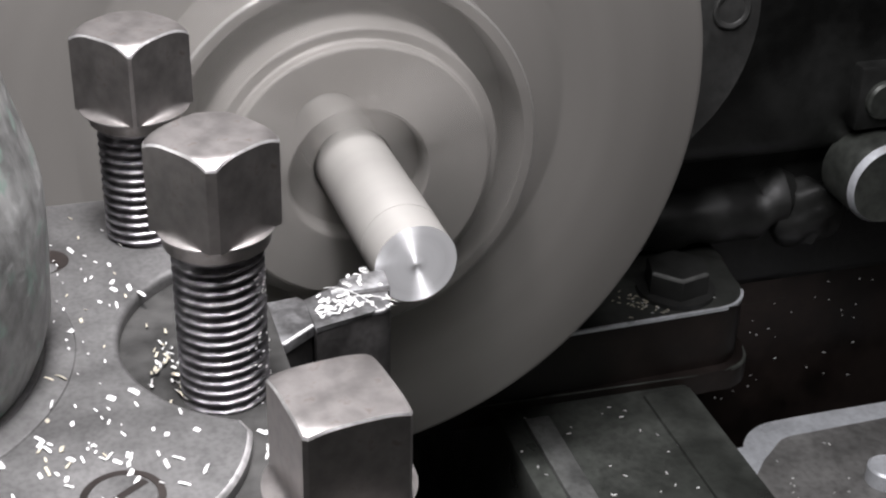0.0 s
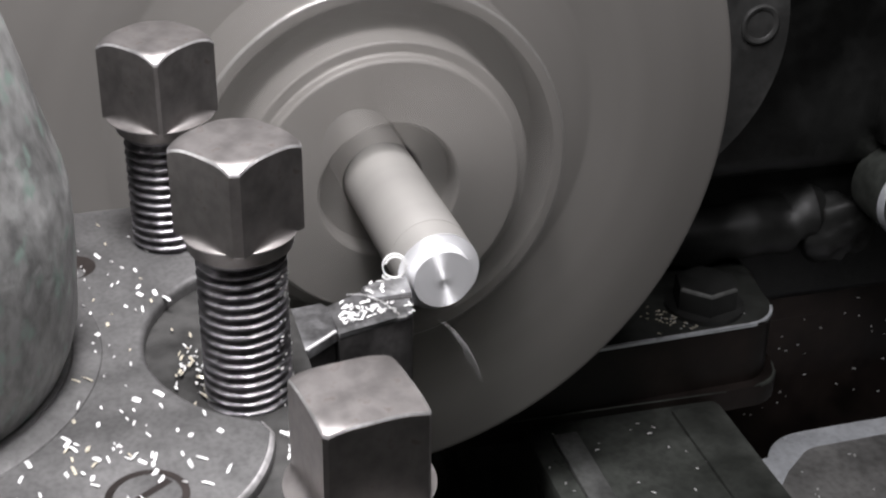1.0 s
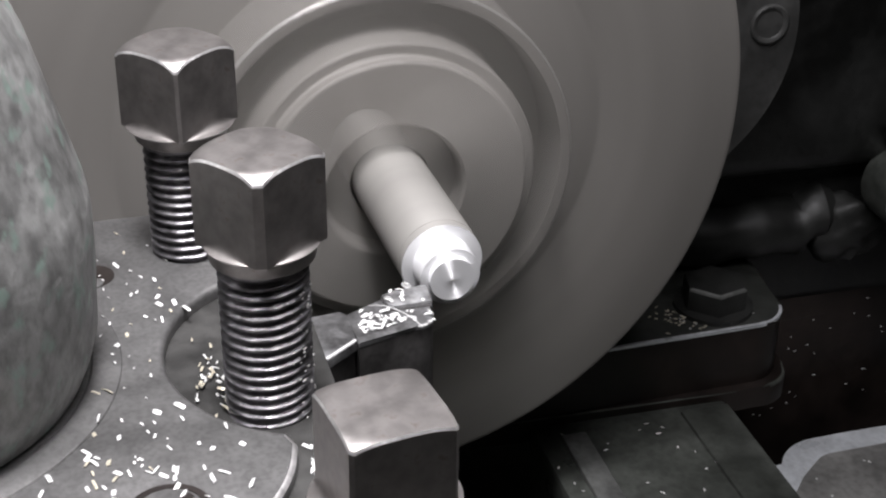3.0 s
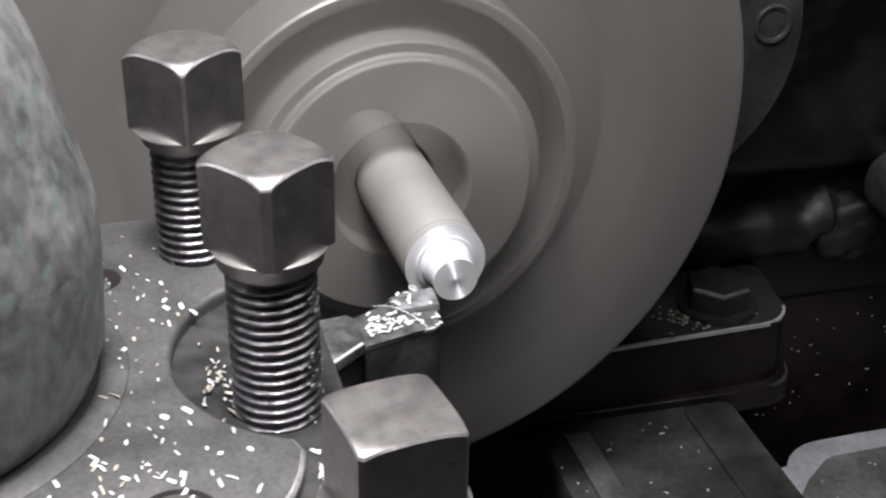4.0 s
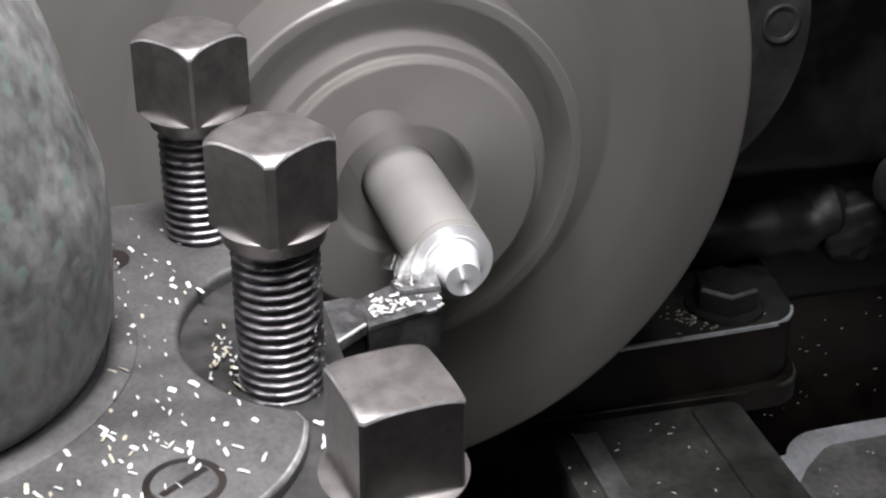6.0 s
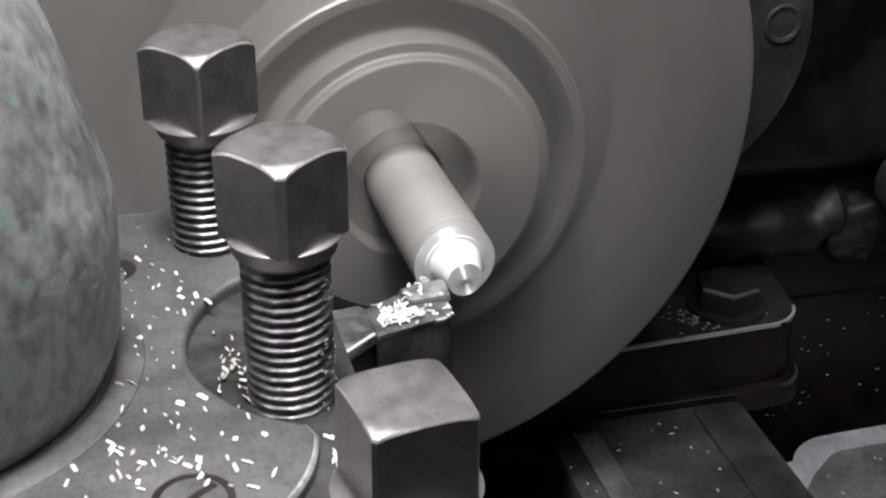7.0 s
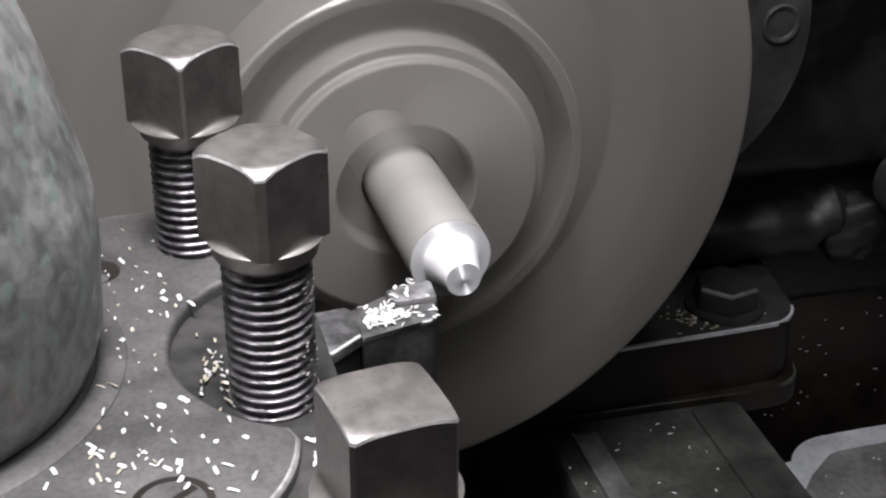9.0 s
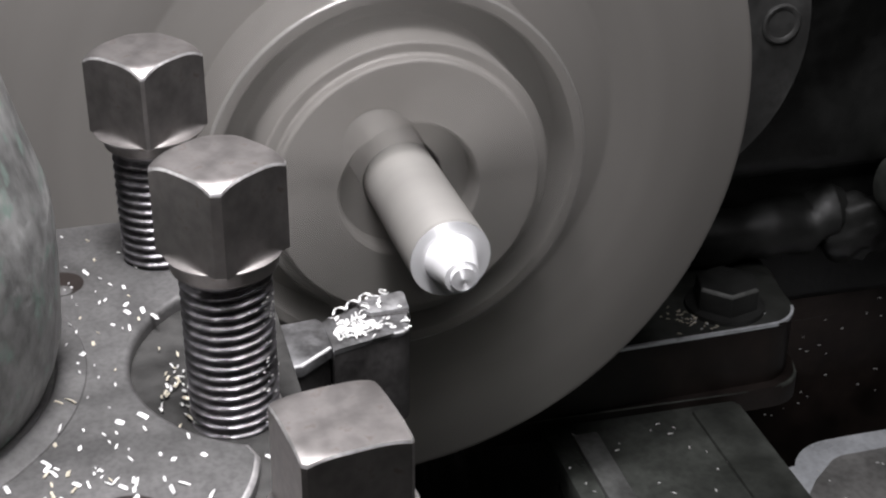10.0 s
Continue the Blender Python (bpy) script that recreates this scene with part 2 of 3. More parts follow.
def headstock():
    hs = holder("headstock", "dark oily painted cast iron lathe headstock", "headstock")
    part("housing", block(bmesh.new(), (-60, -24, -8.0), (-14, 40, 30), 1.2, 3), M_CAST, hs)
    part("lower_casting", block(bmesh.new(), (-60, -16, -15), (-15.5, 30, -7.5), 0.8, 3), M_CAST, hs)
    part("rear_casting", block(bmesh.new(), (-60, 18.5, -40), (-15.6, 45, -12.4), 0.8, 3), M_SUMP, hs)
    # spindle nose cover with its screw
    cover = part("bearing_cover", tube_of([(-14.5, 9.0), (-14.5, 6.2), (-10.7, 6.2), (-10.5, 6.1), (-10.5, 0.3)], "X", 72, (0, 10.3, -0.05)), M_COVER, hs, "grey painted round cover")
    part("cover_screw", tube_of([(-10.6, 0.72), (-10.42, 0.72), (-10.38, 0.66), (-10.40, 0.55), (-10.45, 0.5), (-10.45, 0.1)], "X", 32, (0, 15.27, 0.15)), M_COVER, cover)
    # rounded rib on the casting
    bm = tube_of([(8.0, 1.1)] + [(8.0 + i * 0.5, 1.25 + 0.25 * noise.noise((i * 0.31, 2.0, 1.0))) for i in range(1, 27)] + [(21.6, 0.8), (21.8, 0.2)], "Y", 28, (-15.2, 0, -10.6))
    for v in bm.verts:
        v.co.z += 0.25 * noise.noise(v.co * 0.7) + (0.5 if v.co.y > 20 else 0)
        v.co.x += 0.25 * noise.noise(v.co * 0.5 + Vector((7, 0, 0)))
    part("cast_boss", bm, M_CAST, hs)
    bm = bmesh.new()
    bmesh.ops.create_icosphere(bm, subdivisions=4, radius=1.0)
    for v in bm.verts:
        k = 1 + 0.28 * noise.noise(v.co * 1.7) + 0.08 * noise.noise(v.co * 5.0)
        v.co = Vector((v.co.x * 1.3 * k - 15.0, v.co.y * 1.75 * k + 22.3, v.co.z * 1.45 * k - 10.9))
    part("cast_knuckle", bm, M_CAST, hs)
    # foot with its holding bolt
    outline = [(-9.84, 4.0), (-10.2, 16.4)] + arc(-11.75, 16.25, 1.55, 0, 90, 10) + [(-12.4, 17.85), (-13.9, 18.2), (-17, 18.2), (-17, 4.0)]
    foot = part("foot", prism(outline, -14.9, -12.0, 0.14, 2), M_SUMP, hs, "dark foot, its sides coloured unlit black, with a bright edge strip")
    # the sides' lack of light is coloured in; only the top keeps iron's tone
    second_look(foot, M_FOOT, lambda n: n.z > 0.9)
    # a thin bright strip stands in for the highlight along the foot's edge
    path = [(-9.82, 4.0), (-10.18, 16.4)] + arc(-11.75, 16.25, 1.58, 3, 75, 8)
    inset = [(-9.96, 4.0), (-10.32, 16.4)] + arc(-11.75, 16.25, 1.46, 3, 75, 8)
    part("worn_edge", prism(path + inset[::-1], -12.12, -11.985, 0.03), M_WORN, foot, "bright strip for the edge's highlight")
    outline = [(-9.9, 4.0), (-9.75, 15.4), (-9.8, 16.2)] + arc(-11.3, 16.6, 1.5, 0, 90, 8) + [(-12.5, 18.2), (-17, 18.4), (-17, 4.0)]
    # the lip takes the same unlit black, with lighter bevels
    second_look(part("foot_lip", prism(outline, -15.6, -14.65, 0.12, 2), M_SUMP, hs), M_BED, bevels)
    bolt = part("holding_bolt", prism(hex_outline(-11.95, 15.12, 1.3, 45), -11.9, -10.85, 0.12, 2), M_CAST, hs, "black hexagon bolt head")
    # the bolt's highlight is put into lighter bevels on its front
    second_look(bolt, M_STRIP, lambda n: 0.25 < n.z < 0.95 and n.x > 0.2)
    part("washer", tube_of([(-12.02, 1.55), (-11.8, 1.55), (-11.78, 0.4)], "Z", 36, (-11.9, 15.1, 0)), M_CAST, bolt)
    # round plug and lock plate
    plug = part("round_plug", tube_of([(-14.3, 1.75), (-12.3, 1.75), (-12.0, 1.6), (-12.0, 0.2)], "X", 48, (0, 24.15, -8.55)), M_BED, hs, "round worn steel plug")
    second_look(plug, M_WORN, lambda n: 0.2 < n.x < 0.95)
    plate = part("lock_plate", block(bmesh.new(), (-14.2, 22.9, -6.6), (-13.3, 25.2, -3.9), 0.15), M_CAST, hs)
    part("lock_screw", tube_of([(-13.4, 0.8), (-13.1, 0.8), (-13.0, 0.7), (-13.0, 0.1)], "X", 32, (0, 24.0, -5.3)), M_BED, plate)


headstock()


# ---- spinning chuck and work ----
def sector(profile, a0, a1, segs=40):
    """Turns a closed outline of pairs (radius, along) round the X axis through part of a turn."""
    bm = bmesh.new()
    rows = []
    for k in range(segs + 1):
        w = radians(a0 + (a1 - a0) * k / segs)
        rows.append([bm.verts.new((x, r * math.cos(w), r * math.sin(w))) for r, x in profile])
    n = len(profile)
    for p, q in zip(rows, rows[1:]):
        for i in range(n):
            j = (i + 1) % n
            bm.faces.new((p[i], p[j], q[j], q[i]))
    bm.faces.new(rows[0])
    bm.faces.new(rows[-1])
    return bm


# the spindle's own line, a hair off the bed's
SPINDLE = Matrix.Translation((0, -0.113 * CM, -0.116 * CM)) @ Matrix.Rotation(0.029, 4, "Z")


def chuck():
    ch = holder("lathe_chuck", "large grey steel lathe chuck spinning fast", "chuck")
    part("body", tube_of([(-12.4, 1.06), (-12.4, 11.5), (-12.0, 11.86), (-5.2, 11.95), (-4.9, 11.87), (-4.8, 11.7), (-4.8, 7.3), (-4.82, 7.22),
                          (-4.8, 7.14), (-4.8, 1.06)], "X", 160, closed=True), M_CHUCK, ch)
    # wide stepped jaws: grip, bore, face, shoulder, groove and outer lip
    side = [(1.05, -4.9), (1.05, -2.25), (1.10, -2.18), (1.80, -2.16), (1.85, -2.08), (1.87, -1.60), (1.94, -1.51), (3.58, -1.5)] + arc(3.58, -1.62, 0.12, 80, 10, 5) + [(3.71, -1.80), (3.76, -1.85),
            (3.96, -1.86)] + arc(3.97, -1.96, 0.10, 80, 10, 5) + [(4.07, -3.8), (4.14, -3.9), (4.90, -3.9), (4.97, -3.8), (5.0, -2.52), (5.05, -2.43), (5.29, -2.40)] + arc(5.29, -2.50, 0.10, 84, 6, 6) + [(5.42, -4.9)]
    jaw = part("jaw", sector(side, 0, 66), M_CHUCK, ch, "hardened stepped steel jaw")
    # the lip's glint is put into a brighter, glossier bevel colour
    jaw.data.materials.append(M_GLINT)
    for p in jaw.data.polygons:
        out = p.normal.y * p.center.y + p.normal.z * p.center.z
        if 0.2 < p.normal.x < 0.97 and out > 0 and math.hypot(p.center.y, p.center.z) > 5.2 * CM:
            p.material_index = 1
    screw = tube_of([(-1.9, 0.36), (-1.49, 0.36), (-1.49, 0.30), (-1.56, 0.26), (-1.56, 0.05)], "X", 20, (0, 0, 0))
    head = part("jaw_screw", screw, M_GAP, jaw, "dark sunk screw")
    head.matrix_basis = pose(0, 2.75 * CM * math.cos(radians(33)), 2.75 * CM * math.sin(radians(33)))
    for k in (1, 2):
        twin = new("jaw", jaw.data)
        twin.parent = ch
        tagged(twin, "hardened stepped steel jaw")
        # no jaw is set quite like the next
        twin.matrix_basis = pose(0, 0, 0, 120 * k) @ pose((0.03 - 0.04 * k) * CM, 0.04 * CM, (0.09 - 0.12 * (k - 1)) * CM)
        bolt = new("jaw_screw", head.data)
        bolt.parent = twin
        tagged(bolt, "dark sunk screw")
        bolt.matrix_basis = head.matrix_basis.copy()
    return ch


FACE = 3.45


def workpiece():
    """The bar and, inside its mouth, the sleeves that give way as the tool turns them off."""
    wp = holder("aluminium_bar", "spinning aluminium round bar, turned down at its end", "workpiece")
    part("stock", tube_of([(-8.0, 1.036), (-8.0, 1.04), (0.55, 1.04), (0.58, 1.047), (2.28, 1.047), (2.3, 1.045), (2.3, 1.036)], "X", 96, closed=True), M_BAR, wp)
    layers = {}
    for name, r, inner in (("raw_skin", 1.034, 0.7503), ("first_cut", 0.75, 0.5603), ("second_cut", 0.56, 0.4403)):
        layers[name] = part(name, tube_of([(FACE - 4, inner), (FACE - 4, r), (FACE, r), (FACE, inner)], "X", 96, closed=True), M_BAR if name == "raw_skin" else M_CUT, wp)
    layers["third_cut"] = part("third_cut", tube_of([(FACE - 4, 0.311), (FACE - 4, 0.70), (FACE - 1.02, 0.70), (FACE - 0.8, 0.64), (FACE, 0.44), (FACE, 0.3103)], "X", 96, closed=True), M_CUT, wp)
    part("core", tube_of([(FACE - 4, 0.3), (FACE, 0.31), (FACE, 0.05), (FACE + 0.008, 0.035), (FACE + 0.009, 0.01)], "X", 96), M_CUT, wp)
    for ob in wp.children:
        if ob.name.split(".")[0] != "stock":
            second_look(ob, M_FACE, lambda n: n.x > 0.9)
    return wp, layers


# ---- tool post ----
def square_head(af, height, corner, lip, dome):
    """A square screw head with a domed, chamfered crown and a collar under it; its crown's rim stands at z = 0."""
    half, rows = af / 2, []
    lim, flare = half * corner, half * (corner - lip)

    def rim(w):
        return min(half / max(abs(math.cos(w)), abs(math.sin(w))), lim)

    reach = math.degrees(math.acos(1 / corner))
    steps = [-reach + i * reach / 10 for i in range(21)]
    ws = [radians(90 * q + a) for q in range(4) for a in steps]

    def row(f):
        return [(r * math.cos(w), r * math.sin(w), z) for w in ws for r, z in (f(rim(w)),)]

    def crown(r):
        return 0.15 - dome * max(0.0, r - half * 0.95) ** 2

    def short(r):
        return max(0.0, (flare - r) / (flare - half))

    for k in (0.04, 0.4, 0.72, 0.84, 0.91, 0.955):
        rows.append(row(lambda r: (r * k, crown(r * k))))
    rows.append(row(lambda r: (r - 0.03, crown(r - 0.03))))
    rows.append(row(lambda r: (r, crown(r) - 0.035)))
    rows.append(row(lambda r: (r, crown(r) - 0.06)))
    rows.append(row(lambda r: (r, -height + 0.21 * short(r) ** 0.7)))
    # the flanks flare out into a thin round lip, which the corners cut through
    for k, up in ((0.0, 0.15), (0.08, 0.10), (0.3, 0.046), (0.62, 0.014)):
        rows.append(row(lambda r: (r + k * max(0.0, flare - r), -height + up * short(r) ** 0.7)))
    rows.append(row(lambda r: (max(r, flare), -height)))
    rows.append(row(lambda r: (max(r, flare) - 0.012, -height - 0.028)))
    rows.append(row(lambda r: (half * 1.13, -height - 0.06)))
    rows.append(row(lambda r: (half * 1.08, -height - 0.30)))
    rows.append(row(lambda r: (half * 0.98, -height - 0.36)))
    rows.append(row(lambda r: (half * 0.8, -height - 0.38)))
    return grid_mesh(rows)


def screw_thread(radius, pitch, top, bottom, segs=40):
    depth, per = 0.6 * pitch, 12
    rows = []
    n = int((top - bottom) / pitch * per)
    for k in range(n + 1):
        z = top - (top - bottom) * k / n
        row = []
        for i in range(segs):
            ph = (z / pitch - i / segs) % 1.0
            cut = min(1.0, max(0.0, (abs(ph - 0.5) * 2 - 0.18) / 0.66))
            fade = min(1.0, (top - z) / (pitch * 1.5))
            r = radius - depth * cut * (0.35 + 0.65 * fade)
            w = 2 * math.pi * i / segs
            row.append((r * math.cos(w), r * math.sin(w), z))
        rows.append(row)
    return grid_mesh(rows)


def clamp_screw(post, x, y, z, turn, bottom, corner, lip, dome=1.5, height=1.5):
    head = part("clamp_screw_head", square_head(1.70, height, corner, lip, dome), M_SCREW, post, "worn square steel screw head", 28)
    # bright worn edges: the crown's rim and the lip
    head.data.materials.append(M_RIM)
    for i, p in enumerate(head.data.polygons):
        band, along = divmod(i, 84)
        if band == 6 or (band == 14 and 1 < along % 21 < 18):
            p.material_index = 1
    head.matrix_basis = pose(x * CM, y * CM, z * CM, 0, 0, turn - 45)
    thread = part("screw_thread", screw_thread(0.80, 0.2, -height - 0.3, bottom - z), M_THREAD, head, "shiny oiled thread")
    return head


HUB = (9.09, -12.54)


def tool_post():
    post = holder("tool_post", "steel lathe tool post with square-headed clamp screws", "tool post")
    # lower body, then the top plate with a round pocket at its side
    outline = [(3.5, -17.2), (3.5, -4.1), (17.0, -4.1), (17.0, -17.2)]
    # the body, whose top is the pocket's floor, is darker than the plate
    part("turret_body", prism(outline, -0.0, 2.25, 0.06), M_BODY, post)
    part("turret_base", block(bmesh.new(), (7.6, -17.5, -4.5), (17.0, -4.2, -0.01), 0.1), M_TURRET, post)
    part("turret_foot", block(bmesh.new(), (2.4, -17.5, -6.0), (17.0, -3.8, -2.7), 0.1), M_TURRET, post)
    pocket = arc(9.54, -4.08, 3.03, 184, 336, 30)
    outline = [(3.47, -17.2), (3.47, -4.42), (3.76, -4.23), (6.0, -4.23)] + pocket + arc(12.21, -8.40, 3.25, 82, 8, 18) + [(15.5, -9.5), (15.5, -17.2)]
    plate = part("top_plate", rounded_prism(outline, 2.254, 2.54, 0.13), M_TURRET, post, "ground steel plate with worn bright rim")
    plate.data.materials.append(M_RIM)
    for p in plate.data.polygons:
        # handling has polished the outer curve alone
        if bevels(p.normal) and p.center.x > 12.45 * CM:
            p.material_index = 1
    # clamp hub
    hub = part("clamp_hub", tube_of([(2.6, 3.95), (2.64, 4.03), (2.99, 4.19), (3.48, 4.34), (4.65, 4.43), (5.62, 4.46), (6.01, 4.44), (6.3, 4.38), (7.18, 4.15), (8.15, 3.91), (8.93, 3.71), (9.42, 3.52), (10.68, 2.92), (12.14, 2.14), (13.02, 1.17), (13.12, 0.19)],
                                    "Z", 96, (*HUB, 0)), M_HUB, post, "grey cast hub with green patina")
    part("hub_flange", tube_of([(2.53, 3.7), (2.53, 4.70), (2.565, 4.67), (2.60, 4.53), (2.61, 4.17), (2.56, 4.11), (2.55, 3.7)], "Z", 96, (*HUB, 0), closed=True), M_TURRET, hub, "thin steel flange under the hub")
    # slotted plug in the plate
    # rim, slot and pin hole are raised dark shapes holding the openings' shade
    part("plug_rim", tube_of([(2.50, 0.54), (2.50, 0.70), (2.556, 0.68), (2.556, 0.56)], "Z", 40, (13.96, -7.48, 0), closed=True), M_SUMP, post, "dark ring for the countersink's shade")
    plug = part("slotted_plug", tube_of([(2.44, 0.54), (2.565, 0.54), (2.58, 0.48), (2.58, 0.1)], "Z", 40, (13.96, -7.48, 0)), M_TURRET, post)
    slot = part("screw_slot", block(bmesh.new(), (-0.07, -0.48, 2.54), (0.07, 0.48, 2.586)), M_SUMP, plug)
    slot.matrix_basis = pose(0.1396, -0.0748, 0, 0, 0, 35)
    hole = part("pin_hole", tube_of([(2.44, 0.50), (2.544, 0.50), (2.548, 0.45), (2.544, 0.05)], "Z", 32, (6.04, -8.26, 0)), M_SUMP, post, "dark disc for a pin hole's shade")
    part("sunk_pin", tube_of([(2.44, 0.2), (2.556, 0.2), (2.565, 0.16), (2.565, 0.04)], "Z", 20, (6.33, -8.2, 0)), M_TURRET, hole)
    clamp_screw(post, 5.22, -6.12, 6.95, math.degrees(-0.095), 2.53, 1.37, 0.08)
    clamp_screw(post, 11.00, -5.38, 7.15, math.degrees(-0.156), 2.24, 1.315, 0.13)
    clamp_screw(post, 15.60, -4.34, 4.99, math.degrees(-0.644), 1.2, 1.36, -0.04, 0.7, 1.53)
    # cutting tool
    tool = part("tool_shank", prism([(4.4, -9.0), (4.36, -3.3), (4.19, -2.75), (4.42, -2.6), (5.5, -2.62), (6.1, -3.4), (6.2, -9.0)], -0.45, -0.16, 0.05), M_TOOL, post, "ground steel tool bit")
    # only the bevels facing +X take the brighter steel
    second_look(tool, M_EDGE, lambda n: bevels(n) and n.x > 0.3)
    # below the thin bright top, the sides' shade is put into darker steel
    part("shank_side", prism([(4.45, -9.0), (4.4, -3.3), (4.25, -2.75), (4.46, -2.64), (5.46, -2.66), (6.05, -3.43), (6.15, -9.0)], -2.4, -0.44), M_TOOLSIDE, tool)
    edge = [(4.4, -2.64), (3.98, -1.83), (3.70, -0.72), (4.5, -0.66)] + arc(4.85, -1.12, 0.46, 62, -18, 6) + [(5.72, -2.62)]
    second_look(part("tool_nose", prism(edge, -0.26, -0.155, 0.035), M_TOOL, tool), M_EDGE, lambda n: bevels(n) and n.x > 0.2)
    part("flank", prism([(x * 0.99 + 0.045, y * 0.99 - 0.018) for x, y in edge], -2.6, -0.255), M_TOOLSIDE, tool, "tool flank coloured dark for its shade")
    part("braze_line", prism([(3.9, -1.74), (4.52, -1.6), (4.54, -0.62), (4.40, -0.60), (4.40, -1.5), (3.9, -1.64)], -0.3, -0.152), M_TOOLSIDE, tool, "dark braze line")
    part("carbide_tip", prism([(3.86, -1.68), (3.72, -1.3), (3.62, -0.60), (3.70, -0.53), (4.42, -0.58), (4.44, -1.5), (4.3, -1.66)], -0.5, -0.06, 0.05), M_CARBIDE, tool, "brazed carbide cutting tip")
    return post


def saddle():
    sd = holder("saddle", "lathe saddle wing with a rounded bright-edged bracket", "saddle")
    outer = [(-12.15, 30.0), (-11.95, 22.2)] + arc(-9.5, 20.6, 2.4, 180, 248, 14) + [(-9.51, 17.73), (-6.0, 15.1), (4.0, 15.1), (4.0, 30.0)]
    rim = part("bracket", prism(outer, -24.0, -19.4, 0.3, 4), M_WORN, sd, "blue-grey bracket with worn bright edge")
    inner = [(-11.0, 30.0), (-10.75, 22.2)] + arc(-9.2, 20.9, 1.52, 180, 232, 12) + [(-9.5, 18.85), (-8.6, 18.05), (-5.4, 15.8), (3.4, 15.8), (3.4, 30.0)]
    part("bracket_face", prism(inner, -19.5, -19.37, 0.03), M_PLATE, rim, "dark oily face")
    part("cap_screw", tube_of([(-19.4, 0.8), (-18.7, 0.8), (-18.6, 0.7), (-18.6, 0.1)], "Z", 32, (-7.0, 23.0, 0)), M_WORN, rim)
    return sd


def flake(bm, at, heading, length, width, curl, tilt=0.0):
    """One curled chip: a thin bent ribbon lying at a point."""
    n, th = 6, 0.012
    turn = Matrix.Translation(at) @ Matrix.Rotation(heading, 4, "Z") @ Matrix.Rotation(tilt, 4, "X")
    rows = []
    for k in range(n + 1):
        u = (k / n - 0.5) * length
        a = u * curl
        p = Vector((math.sin(a) / curl, 0, (math.cos(a) - math.cos(length * curl / 2)) / curl)) if abs(curl) > 0.05 else Vector((u, 0, 0))
        nrm = Vector((math.sin(a), 0, math.cos(a)))
        w = width * (0.78 + 0.22 * math.sin(math.pi * (k + 0.6) / (n + 1.2)))
        rows.append([bm.verts.new(turn @ (p + Vector((0, y * w / 2, 0)) + nrm * h * th)) for y, h in ((-1, 0), (1, 0), (1, 1), (-1, 1))])
    for p, q in zip(rows, rows[1:]):
        for i in range(4):
            bm.faces.new((p[i], p[(i + 1) % 4], q[(i + 1) % 4], q[i]))
    bm.faces.new(rows[0])
    bm.faces.new(rows[-1])


CHIPS = ((4.3, -7.6), (5.2, -7.5), (5.7, -7.7), (5.2, -6.8), (5.7, -6.7), (6.5, -7), (7, -7.5), (7.2, -7), (7.5, -7), (7.5, -6.7), (7.8, -6.5), (7.8, -6.8), (8.1, -7), (7.9, -7.3), (7.5, -7.9), (8.5, -7.7), (8.9, -7.9), (9.5, -8), (10, -7.4), (10.4, -8.4), (10.4, -8.2), (11.2, -8.4), (11.6, -8.5), (11.8, -8.1), (11.1, -7), (11.5, -7), (11.2, -7.4), (11.9, -7.5), (12.3, -7.3), (12.3, -6.8), (11.9, -6.3), (12.5, -6.1), (12.5, -6.6), (12.9, -7.7), (12.9, -7.3), (12.8, -8.2), (12.7, -8.6), (13.1, -8.7), (13.3, -8.3), (13, -6.8), (13.3, -6.7), (13.2, -6.5), (13.4, -7.3), (13.6, -6.1), (13.9, -6.5))


